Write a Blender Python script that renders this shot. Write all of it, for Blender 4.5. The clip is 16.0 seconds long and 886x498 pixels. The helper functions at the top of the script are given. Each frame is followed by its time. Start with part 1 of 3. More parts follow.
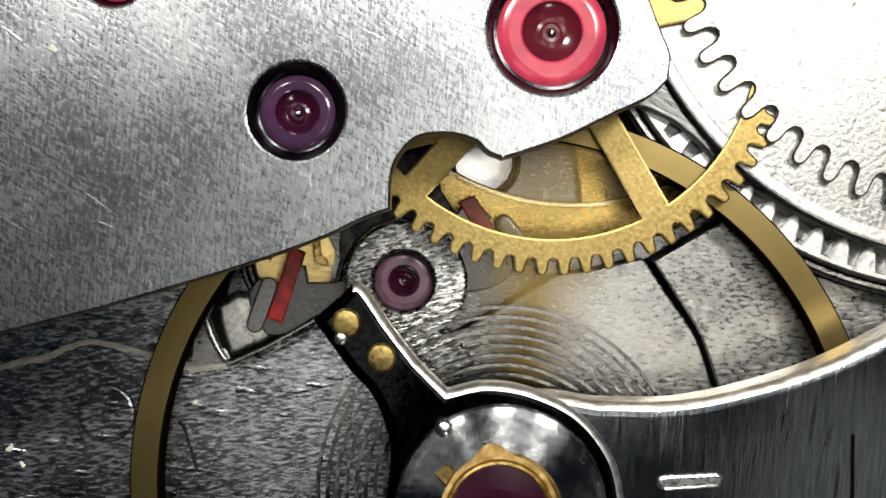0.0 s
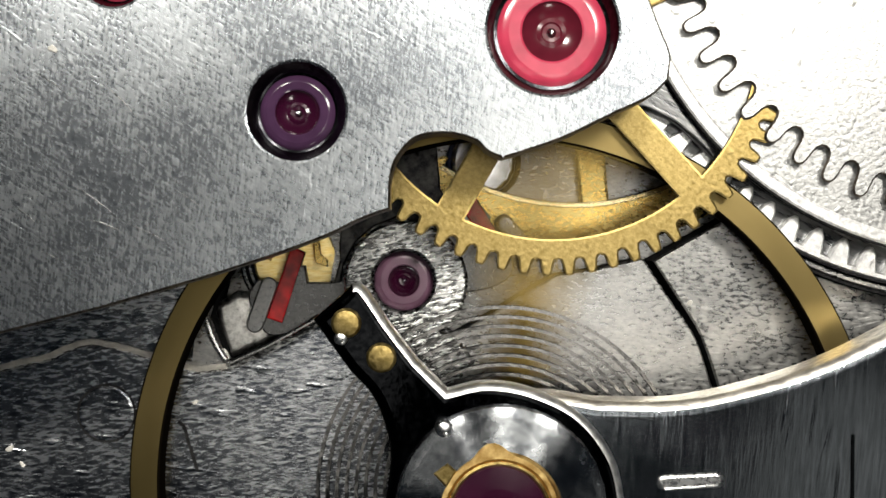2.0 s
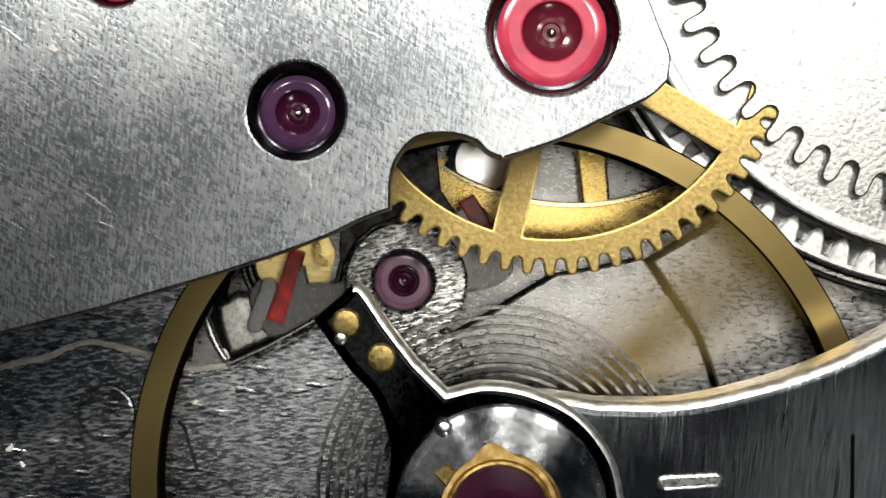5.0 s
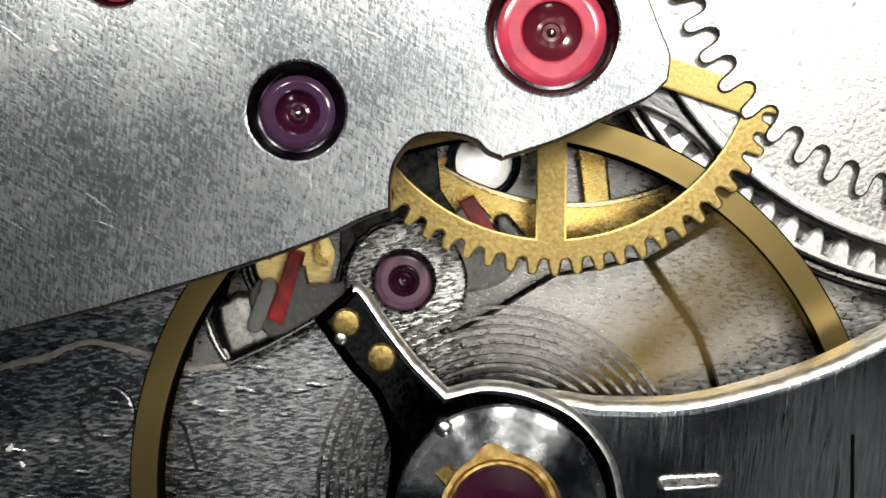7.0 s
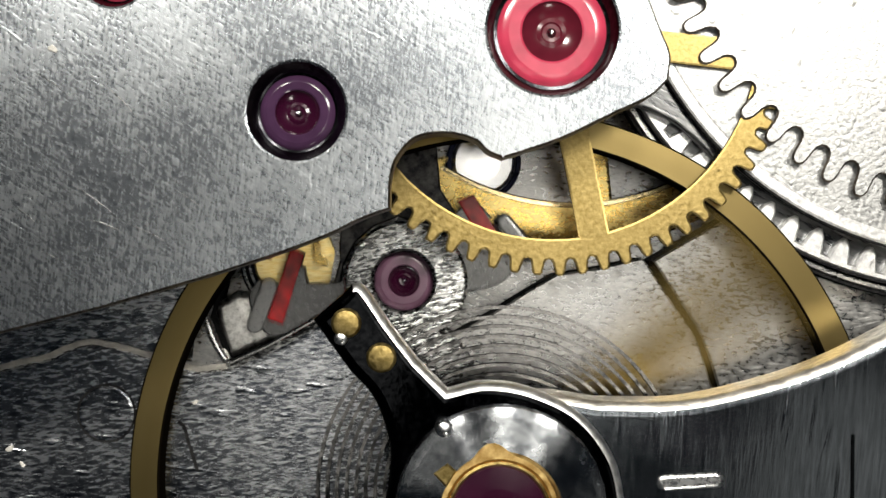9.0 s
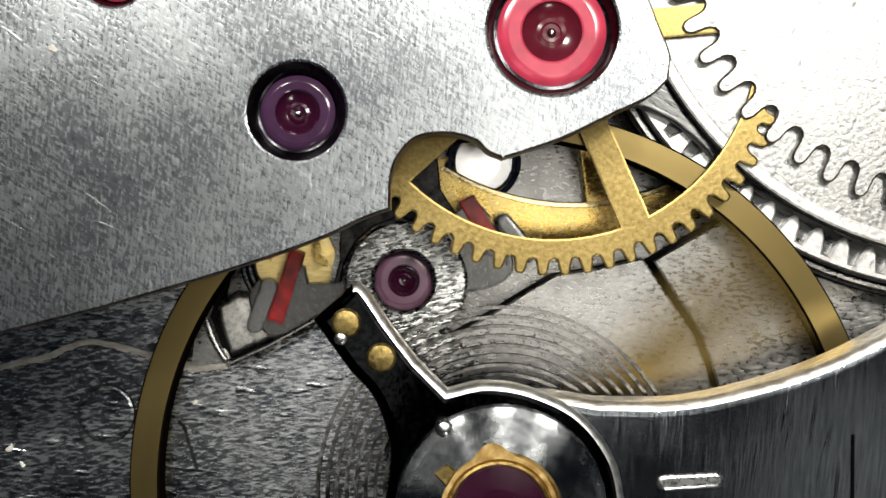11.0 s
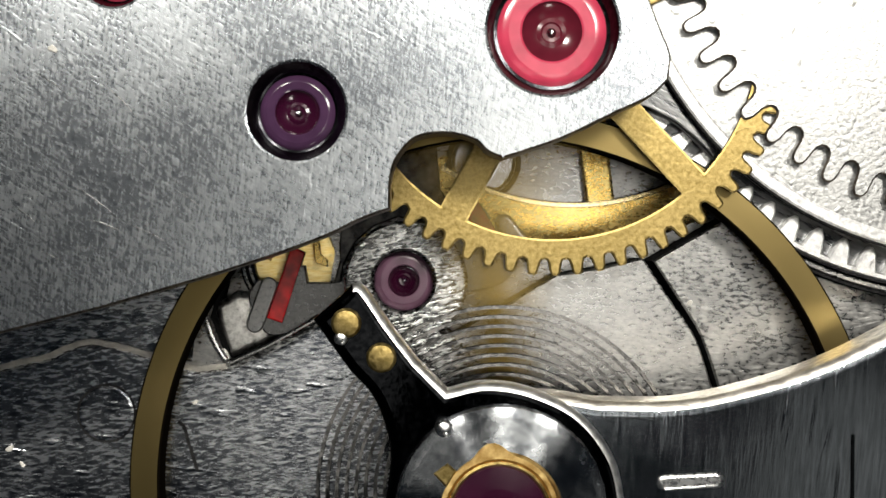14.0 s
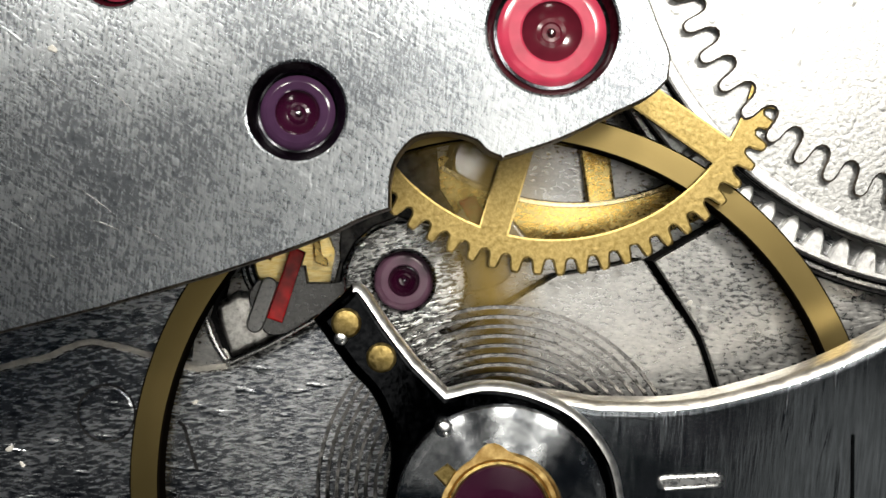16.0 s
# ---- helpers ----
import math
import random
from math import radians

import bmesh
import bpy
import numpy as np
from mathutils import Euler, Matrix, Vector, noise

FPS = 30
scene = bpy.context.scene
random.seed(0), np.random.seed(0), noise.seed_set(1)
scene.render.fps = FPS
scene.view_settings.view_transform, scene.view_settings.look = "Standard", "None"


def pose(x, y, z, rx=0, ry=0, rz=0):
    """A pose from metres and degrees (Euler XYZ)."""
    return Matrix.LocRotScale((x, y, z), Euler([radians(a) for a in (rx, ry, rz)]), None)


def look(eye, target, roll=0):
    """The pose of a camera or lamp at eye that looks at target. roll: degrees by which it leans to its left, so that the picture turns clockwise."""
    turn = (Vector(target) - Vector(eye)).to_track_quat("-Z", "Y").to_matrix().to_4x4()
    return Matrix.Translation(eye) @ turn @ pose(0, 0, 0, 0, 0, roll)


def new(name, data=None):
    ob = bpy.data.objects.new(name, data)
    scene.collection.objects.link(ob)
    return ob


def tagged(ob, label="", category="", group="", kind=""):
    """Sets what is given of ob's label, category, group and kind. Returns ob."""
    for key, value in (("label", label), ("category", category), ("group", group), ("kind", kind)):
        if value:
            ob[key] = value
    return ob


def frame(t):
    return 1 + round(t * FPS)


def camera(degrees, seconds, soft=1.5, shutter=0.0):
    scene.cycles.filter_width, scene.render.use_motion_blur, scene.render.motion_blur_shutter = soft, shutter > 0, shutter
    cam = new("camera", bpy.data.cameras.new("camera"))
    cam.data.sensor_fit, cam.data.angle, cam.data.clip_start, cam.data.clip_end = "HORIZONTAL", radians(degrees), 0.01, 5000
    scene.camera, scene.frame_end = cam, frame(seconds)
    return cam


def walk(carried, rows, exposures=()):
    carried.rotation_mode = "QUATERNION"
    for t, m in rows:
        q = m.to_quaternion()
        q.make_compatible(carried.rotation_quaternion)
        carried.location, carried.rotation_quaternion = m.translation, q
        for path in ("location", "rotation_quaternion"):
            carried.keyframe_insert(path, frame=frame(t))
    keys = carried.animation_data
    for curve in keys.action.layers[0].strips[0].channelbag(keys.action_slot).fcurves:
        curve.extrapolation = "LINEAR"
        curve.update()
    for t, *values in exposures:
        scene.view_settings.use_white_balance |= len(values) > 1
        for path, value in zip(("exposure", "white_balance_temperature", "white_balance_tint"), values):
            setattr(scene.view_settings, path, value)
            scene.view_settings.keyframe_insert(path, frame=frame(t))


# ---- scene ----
U = 0.008                      # one plan unit in millimetres, at the level of the bridge
HIGH = 15.92                   # the lens above the bridge, in millimetres
SECONDS = 16.0
cam = camera(43, SECONDS, soft=1.5, shutter=0.5)
walk(cam, [(0, pose(0, 0, HIGH / 1000)), (SECONDS, pose(0, 0, HIGH / 1000))])

# ---- light: a dim room, the small lamps of the magnifier's ring and weak added fills ----
world = bpy.data.worlds.new("room")
scene.world = world
world.use_nodes = True
world.node_tree.nodes["Background"].inputs[0].default_value = (0.55, 0.76, 1.0, 1)
world.node_tree.nodes["Background"].inputs[1].default_value = 0.014
for x, y, z, watt in ((0.016, 0.014, 0.032, 0.0056), (0.004, 0.020, 0.032, 0.0066), (-0.015, 0.022, 0.032, 0.0092), (0.009, -0.027, 0.022, 0.0011),
                      # these four are added fills, aimed to brighten plate, recess, cock and rim
                      (0.0044, -0.0012, 0.024, 0.00038), (-0.0050, -0.0036, 0.024, 0.00013), (0.0145, -0.0080, 0.024, 0.00004), (0.0030, 0.0050, 0.024, 0.00018)):
    led = bpy.data.lights.new("ring_and_fill_led", "AREA")
    led.shape, led.size, led.energy, led.color = "DISK", 0.007, watt, (1.0, 0.96, 0.875)
    new("ring_and_fill_led", led).matrix_world = look((x, y, z), (0, 0, 0))
scene.view_settings.exposure = 0.0


# ---- materials ----
def ramp(nodes, stops):
    r = nodes.new("ShaderNodeValToRGB")
    el = r.color_ramp.elements
    while len(el) < len(stops):
        el.new(0.5)
    for e, (p, c) in zip(el, stops):
        e.position, e.color = p, (*c, 1)
    return r


def surface(name, dark, light, metal, rough, grain=(25, 25), turn=0.0, bump=0.15, spots=1.0, spread=0.12, scratch=(), edge=0.10, speck=0.0, patch=0.22, cross=0.0):
    """Worn metal: grain (cycles per millimetre along and across its run), stains at a wider scale, fine relief,
    long scratches (slant in degrees, depth) and bright specks."""
    m = bpy.data.materials.new(name)
    m.use_nodes = True
    nt = m.node_tree
    n, l = nt.nodes, nt.links
    b = n["Principled BSDF"]
    tc = n.new("ShaderNodeTexCoord")

    def stretched(gx, gy, slant, shift=0.0):
        mp = n.new("ShaderNodeMapping")
        mp.vector_type = "TEXTURE"
        mp.inputs["Location"].default_value = (shift, shift * 0.7, 0)
        mp.inputs["Rotation"].default_value = (0, 0, radians(slant))
        mp.inputs["Scale"].default_value = (0.001 / gx, 0.001 / gy, 0.001 / max(gx, gy))
        l.new(tc.outputs["Object"], mp.inputs[0])
        w = n.new("ShaderNodeTexNoise")
        w.inputs["Scale"].default_value = 1.0
        l.new(mp.outputs[0], w.inputs["Vector"])
        return w

    fine = stretched(grain[0], grain[1], turn)
    fine.inputs["Detail"].default_value, fine.inputs["Roughness"].default_value = 3.0, 0.6
    if cross:
        other = stretched(grain[0], grain[1], turn + cross, 0.013)
        other.inputs["Detail"].default_value, other.inputs["Roughness"].default_value = 3.0, 0.6
        both = n.new("ShaderNodeMix")
        both.data_type = "FLOAT"
        both.inputs["Factor"].default_value = 0.45
        l.new(fine.outputs["Fac"], both.inputs["A"])
        l.new(other.outputs["Fac"], both.inputs["B"])
        grainy = both.outputs["Result"]
    else:
        grainy = fine.outputs["Fac"]
    stain = stretched(spots, spots, 0)
    stain.inputs["Detail"].default_value = 5.0
    mix = n.new("ShaderNodeMix")
    mix.data_type = "FLOAT"
    mix.inputs["Factor"].default_value = patch
    l.new(grainy, mix.inputs["A"])
    l.new(stain.outputs["Fac"], mix.inputs["B"])
    cr = ramp(n, [(0.5 - edge, dark), (0.5 + edge, light)])
    l.new(mix.outputs["Result"], cr.inputs[0])
    l.new(cr.outputs[0], b.inputs["Base Color"])
    mr = n.new("ShaderNodeMapRange")
    mr.inputs["From Min"].default_value, mr.inputs["From Max"].default_value = 0.35, 0.65
    mr.inputs["To Min"].default_value, mr.inputs["To Max"].default_value = max(rough - spread, 0.03), min(rough + spread, 1)
    l.new(mix.outputs["Result"], mr.inputs["Value"])
    l.new(mr.outputs[0], b.inputs["Roughness"])
    b.inputs["Metallic"].default_value = metal
    bp = n.new("ShaderNodeBump")
    bp.inputs["Strength"].default_value, bp.inputs["Distance"].default_value = bump, 0.00002
    l.new(grainy, bp.inputs["Height"])
    last = bp
    cuts = [(ang, deep, 0.7, 9, 0.71, 0.004 * k) for k, (ang, deep) in enumerate(scratch)]
    if speck:
        cuts.append((turn, speck, grain[0] * 0.35, grain[1] * 0.35, 0.68, 0.02))
    for ang, deep, gx, gy, level, shift in cuts:
        w = stretched(gx, gy, ang, shift)
        w.inputs["Detail"].default_value = 1.0
        q = n.new("ShaderNodeMapRange")
        q.inputs["From Min"].default_value, q.inputs["From Max"].default_value = level - 0.02, level + 0.14
        l.new(w.outputs["Fac"], q.inputs["Value"])
        b2 = n.new("ShaderNodeBump")
        b2.inputs["Strength"].default_value, b2.inputs["Distance"].default_value = deep, 0.00003
        l.new(q.outputs[0], b2.inputs["Height"])
        l.new(last.outputs[0], b2.inputs["Normal"])
        last = b2
    l.new(last.outputs[0], b.inputs["Normal"])
    return m


def gem(name, colour, rough=0.16):
    m = bpy.data.materials.new(name)
    m.use_nodes = True
    n, l = m.node_tree.nodes, m.node_tree.links
    b = n["Principled BSDF"]
    tc, w = n.new("ShaderNodeTexCoord"), n.new("ShaderNodeTexNoise")
    w.inputs["Scale"].default_value = 2500
    l.new(tc.outputs["Object"], w.inputs["Vector"])
    cr = ramp(n, [(0.35, [c * 0.75 for c in colour]), (0.65, colour)])
    l.new(w.outputs["Fac"], cr.inputs[0])
    l.new(cr.outputs[0], b.inputs["Base Color"])
    b.inputs["Roughness"].default_value = rough
    b.inputs["IOR"].default_value = 1.77
    b.inputs["Coat Weight"].default_value = 0.15
    return m


NICKEL = surface("brushed_nickel", (0.26, 0.29, 0.33), (0.69, 0.72, 0.745), 1, 0.275, (6, 22), 84, 0.40, 0.5, 0.05, ((-38, 0.09), (-30, 0.08), (83, 0.10)), 0.13, 0.12, 0.34, 62.0)
PLATE = surface("plate_nickel", (0.38, 0.38, 0.38), (0.64, 0.63, 0.605), 1, 0.31, (8, 17), -4, 0.27, 1.5, 0.11, ((-8, 0.10), (12, 0.08)), 0.14, 0.07, 0.30)
DARKPLATE = surface("worn_plate_nickel", (0.085, 0.10, 0.13), (0.95, 0.97, 1.0), 1, 0.26, (5, 20), -3, 0.36, 0.8, 0.07, ((-8, 0.30), (12, 0.25), (-20, 0.25)), 0.075, 0.42, 0.20, 16.0)
COCK = surface("cock_nickel", (0.12, 0.135, 0.15), (0.30, 0.325, 0.35), 1, 0.17, (2, 26), 84, 0.09, 0.5, 0.05, ((84, 0.18), (79, 0.14)), 0.16, 0.05, 0.45)
CAPSTEEL = surface("worn_cap_steel", (0.16, 0.17, 0.19), (0.50, 0.52, 0.54), 1, 0.24, (5, 5), 50, 0.10, 0.8, 0.04, (), 0.14, 0.15, 0.25)
# a turned finish: fine rings round the axis, which draw the lamps out into bright sectors
turned_way = CAPSTEEL.node_tree.nodes.new("ShaderNodeTangent")
turned_way.direction_type, turned_way.axis = "RADIAL", "Z"
CAPSTEEL.node_tree.links.new(turned_way.outputs[0], CAPSTEEL.node_tree.nodes["Principled BSDF"].inputs["Tangent"])
CAPSTEEL.node_tree.nodes["Principled BSDF"].inputs["Anisotropic"].default_value = 1.0
CAPSTEEL.node_tree.nodes["Principled BSDF"].inputs["Anisotropic Rotation"].default_value = 0.25
ROUGHCUT = surface("milled_nickel", (0.18, 0.18, 0.18), (0.86, 0.86, 0.85), 1, 0.26, (6, 19), 12, 1.0, 2.0, 0.12, (), 0.06, 1.0)
BRASS = surface("gilt_brass", (0.31, 0.225, 0.075), (0.50, 0.375, 0.15), 1, 0.40, (14, 14), 0, 0.26, 0.6, 0.1, (), 0.12, 0.10)
RIMBRASS = surface("rim_brass", (0.30, 0.22, 0.085), (0.39, 0.295, 0.12), 1, 0.32, (3, 3), 0, 0.03, 0.4, 0.04)
ARMBRASS = surface("arm_brass", (0.20, 0.14, 0.045), (0.28, 0.20, 0.065), 1, 0.30, (3, 3), 0, 0.03, 0.4, 0.04)
# near-black without sheen: shade painted onto side walls and into gaps
DARKBRASS = surface("shaded_brass_wall", (0.003, 0.0025, 0.002), (0.007, 0.005, 0.003), 0, 0.8, (12, 12), 0, 0.1, 0.6)
# this one also colours the dust fibre
DARKEDGE = surface("shade_and_fibre_black", (0.008, 0.008, 0.009), (0.03, 0.03, 0.03), 0, 0.8, (12, 12), 0, 0.1, 0.6)
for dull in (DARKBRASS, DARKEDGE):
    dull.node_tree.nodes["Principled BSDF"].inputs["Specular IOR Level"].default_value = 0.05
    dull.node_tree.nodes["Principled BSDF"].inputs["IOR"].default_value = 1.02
BRIGHTBRASS = surface("bright_brass", (0.80, 0.52, 0.13), (0.98, 0.76, 0.30), 1, 0.27, (9, 14), 5, 0.10, 1.6, 0.05, (), 0.14, 0.04, 0.4)
BUSHBRASS = surface("bush_brass", (0.80, 0.58, 0.20), (0.98, 0.82, 0.42), 1, 0.36, (4, 20), 2, 0.22, 1.0, 0.08, (), 0.10, 0.15)
GOLD = surface("gold", (0.70, 0.42, 0.13), (0.95, 0.70, 0.30), 1, 0.45, (6, 6), 0, 0.10, 1.0)
STEEL = surface("polished_steel", (0.46, 0.47, 0.48), (0.60, 0.60, 0.61), 1, 0.13, (12, 12), 0, 0.10, 1.0, 0.05)
BRIGHTSTEEL = surface("bright_steel", (0.62, 0.62, 0.62), (0.80, 0.80, 0.80), 1, 0.28, (12, 12), 0, 0.10, 1.0, 0.05)
PINSTEEL = surface("mirror_steel", (0.72, 0.72, 0.73), (0.86, 0.86, 0.86), 1, 0.22, (5, 5), 0, 0.03, 1.0, 0.05)
# pale tone that paints the highlight along the regulator's edge
EDGESTEEL = surface("edge_glint_steel", (0.78, 0.78, 0.77), (0.95, 0.95, 0.94), 1, 0.40, (8, 8), 0, 0.25, 1.0, 0.08)
# pale cream paints the light on the cock's bevel and the step's edge
CREAMSTEEL = surface("lit_cream_edge", (0.52, 0.49, 0.44), (0.95, 0.91, 0.83), 1, 0.46, (5, 12), 0, 0.45, 1.2, 0.08, (), 0.12, 0.3, 0.4)
# dark brown-grey tone paints shade on the bridge bevel and ratchet wall
BEVELSHADE = surface("shaded_bevel_nickel", (0.10, 0.085, 0.07), (0.24, 0.205, 0.17), 1, 0.40, (8, 8), 0, 0.2, 1.0)
LIPGOLD = surface("gold_lip_highlight", (0.92, 0.72, 0.36), (1.0, 0.86, 0.52), 1, 0.20, (10, 10), 0, 0.06, 1.0, 0.04)
LEVERSTEEL = surface("ground_lever_steel", (0.17, 0.17, 0.17), (0.27, 0.27, 0.265), 1, 0.34, (12, 12), 20, 0.15, 1.0)
SHELFSTEEL = surface("satin_shelf_steel", (0.42, 0.41, 0.39), (0.80, 0.79, 0.76), 1, 0.33, (10, 10), 0, 0.10, 1.2, 0.06)
GREYSTEEL = surface("grey_steel", (0.34, 0.34, 0.34), (0.48, 0.48, 0.47), 1, 0.36, (14, 14), 0, 0.15, 1.0)
BLACKSTEEL = surface("black_polished_steel", (0.006, 0.0065, 0.0075), (0.018, 0.019, 0.021), 1, 0.10, (12, 12), 0, 0.08, 1.0, 0.05)
WELLSTEEL = surface("dark_streaked_steel", (0.10, 0.105, 0.11), (0.30, 0.30, 0.30), 1, 0.30, (2, 14), -27, 0.25, 1.2, 0.08, ((-27, 0.3),), 0.14, 0.1, 0.4)
SHADESTEEL = surface("recess_shade_steel", (0.025, 0.025, 0.027), (0.09, 0.088, 0.085), 1, 0.34, (6, 6), 30, 0.25, 1.4, 0.08)
NAVYSTEEL = surface("blued_dark_steel", (0.006, 0.007, 0.014), (0.02, 0.022, 0.04), 1, 0.3, (6, 6), 0, 0.1, 1.0)
SINK = surface("blackened_steel", (0.022, 0.022, 0.025), (0.05, 0.05, 0.055), 1, 0.16, (12, 12), 0, 0.08, 1.0, 0.05)
WHITESTEEL = surface("satin_steel", (0.34, 0.345, 0.345), (0.68, 0.68, 0.67), 1, 0.42, (14, 14), 30, 0.45, 1.0, 0.1, ((-60, 0.15),), 0.13, 0.3)
TOOTHSTEEL = surface("bright_barrel_steel", (0.72, 0.72, 0.72), (0.94, 0.94, 0.93), 1, 0.48, (14, 14), 30, 0.3, 1.0, 0.1, (), 0.1, 0.15)
BLUESTEEL = surface("spring_steel", (0.10, 0.097, 0.093), (0.32, 0.31, 0.30), 1, 0.24, (6, 6), 0, 0.12, 1.0)
RUBY = gem("ruby_pink", (0.66, 0.055, 0.115), 0.20)
GARNET = gem("ruby_purple", (0.066, 0.028, 0.07), 0.15)
GARNET.node_tree.nodes["Principled BSDF"].inputs["Specular IOR Level"].default_value = 0.28
MAUVE = gem("ruby_mauve", (0.20, 0.09, 0.15), 0.36)
DARKRUBY = gem("ruby_dark", (0.035, 0.003, 0.018))
CUPRUBY = gem("ruby_maroon", (0.13, 0.012, 0.025))
DUST = surface("pale_dust", (0.55, 0.53, 0.48), (0.85, 0.83, 0.78), 0, 0.8, (20, 20), 0, 0.3, 2.0)
STONE = gem("ruby_red", (0.85, 0.028, 0.030), 0.25)
STONE.node_tree.nodes["Principled BSDF"].inputs["Specular IOR Level"].default_value = 0.3
STONE.node_tree.nodes["Color Ramp"].color_ramp.elements[0].color = (0.34, 0.010, 0.014, 1)
STONE.node_tree.nodes["Noise Texture"].inputs["Scale"].default_value = 3600
STONE.node_tree.nodes["Principled BSDF"].inputs["Coat Weight"].default_value = 0.0


# ---- geometry, in millimetres, scaled to metres when linked ----
def at(u, v, z=0.0):
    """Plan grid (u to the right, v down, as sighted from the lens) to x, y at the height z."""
    k = U * (HIGH - z) / HIGH
    return ((u - 784) * k, (441 - v) * k)


def wide(r, z=0.0):
    return r * U * (HIGH - z) / HIGH


def link(name, bm, mat, parent=None, label="", smooth=30, wall=None, steep=0.3):
    bmesh.ops.recalc_face_normals(bm, faces=bm.faces)
    for f in bm.faces:
        f.smooth = True
    for k in bm.edges:
        two = k.link_faces
        flats = sum(abs(f.normal.z) > 0.9995 for f in two)
        k.smooth = len(two) == 2 and flats != 1 and k.calc_face_angle(0) < radians(smooth)
    for v in bm.verts:
        v.co *= 0.001
    me = bpy.data.meshes.new(name)
    bm.to_mesh(me)
    bm.free()
    me.materials.append(mat)
    if wall:
        me.materials.append(wall)
        for f in me.polygons:
            f.material_index = int(abs(f.normal.z) < steep)
    ob = new(name, me)
    ob.parent = parent
    if label:
        ob["label"] = label
    return ob


part = link


def hub(name, u, v, z, label, category, group=""):
    e = new(name)
    x, y = at(u, v, z)
    e.location = (x / 1000, y / 1000, z / 1000)
    e.empty_display_size = 0.001
    return tagged(e, label, category, group)


def area(loop):
    return sum(a[0] * b[1] - b[0] * a[1] for a, b in zip(loop, loop[1:] + loop[:1])) / 2


def inset(loop, d):
    """The loop moved to its inner side by d (loops run anticlockwise)."""
    out, n = [], len(loop)
    for i in range(n):
        p, q, r = Vector(loop[i - 1]), Vector(loop[i]), Vector(loop[(i + 1) % n])
        a, b = (q - p), (r - q)
        if a.length < 1e-9 or b.length < 1e-9:
            out.append(tuple(q))
            continue
        a.normalize(), b.normalize()
        na, nb = Vector((-a.y, a.x)), Vector((-b.y, b.x))
        h = na + nb
        k = max(h.length_squared / 2, 0.35)
        out.append(tuple(q + h * (d / k)))
    return out


def slab(outer, holes, z0, z1, ch=0.03, steps=1, drop=None, rim=None):
    """A plate between z0 and z1 with holes and a bevelled upper edge, rounded where steps is more than 1; rim: width and depth of the bevel round the holes."""
    bm = bmesh.new()
    drop = ch if drop is None else drop
    loops = [outer if area(outer) > 0 else outer[::-1]] + [h[::-1] if area(h) > 0 else h for h in holes]
    tops, bots = [], []
    for loop in loops:
        if rim and loop is not loops[0]:
            ch, drop = rim
        rings = [(loop, z0), (loop, z1 - drop)]
        for k in range(1, steps + 1):
            a = math.pi / 2 * k / steps
            rings.append((inset(loop, ch * (1 - math.cos(a))), z1 - drop * (1 - math.sin(a))))
        ring = [[bm.verts.new((x, y, z)) for x, y in pts] for pts, z in rings]
        n = len(loop)
        for lo, hi in zip(ring, ring[1:]):
            for i in range(n):
                bm.faces.new((lo[i], lo[(i + 1) % n], hi[(i + 1) % n], hi[i]))
        for ends, src in ((tops, ring[-1]), (bots, ring[0])):
            ends += [bm.edges.get((src[i], src[(i + 1) % n])) for i in range(n)]
    bmesh.ops.triangle_fill(bm, use_beauty=True, use_dissolve=False, edges=tops, normal=(0, 0, 1))
    bmesh.ops.triangle_fill(bm, use_beauty=True, use_dissolve=False, edges=bots, normal=(0, 0, -1))
    return bm


def circle(r, n=64, x=0.0, y=0.0, a0=0.0, a1=360.0):
    full = abs(a1 - a0) >= 360
    return [(x + r * math.cos(radians(a0 + (a1 - a0) * i / (n if full else n - 1))),
             y + r * math.sin(radians(a0 + (a1 - a0) * i / (n if full else n - 1)))) for i in range(n)]


def lathe(profile, n=64, bm=None, x=0.0, y=0.0):
    """Turn a profile of (radius, height) about the upright axis."""
    bm = bm or bmesh.new()
    rows = []
    for r, z in profile:
        rows.append([bm.verts.new((x, y, z))] if r < 1e-6 else
                    [bm.verts.new((x + r * math.cos(2 * math.pi * i / n), y + r * math.sin(2 * math.pi * i / n), z)) for i in range(n)])
    for a, b in zip(rows, rows[1:]):
        for i in range(n):
            j = (i + 1) % n
            if len(a) == 1 and len(b) == 1:
                continue
            if len(a) == 1:
                bm.faces.new((a[0], b[j], b[i]))
            elif len(b) == 1:
                bm.faces.new((a[i], a[j], b[0]))
            else:
                bm.faces.new((a[i], a[j], b[j], b[i]))
    return bm


def toothed(n, root, tip, land=0.44, foot=0.66):
    """The outline of a wheel with n rounded teeth and round-bottomed gaps."""
    pts, p, h = [], 2 * math.pi / n, tip - root
    half = ((foot / 2 + 0.03, 0.02), (foot / 2 - 0.03, 0.22), (land / 2 + 0.03, 0.60), (land / 2 - 0.02, 0.84), (land / 2 - 0.10, 0.97))
    for i in range(n):
        for sx, side in ((-1, half), (1, half[::-1])):
            for off, f in side:
                c = (i + sx * off) * p
                pts.append(((root + f * h) * math.cos(c), (root + f * h) * math.sin(c)))
        c = (i + 0.5) * p
        pts.append(((root - 0.06 * h) * math.cos(c), (root - 0.06 * h) * math.sin(c)))
    return pts


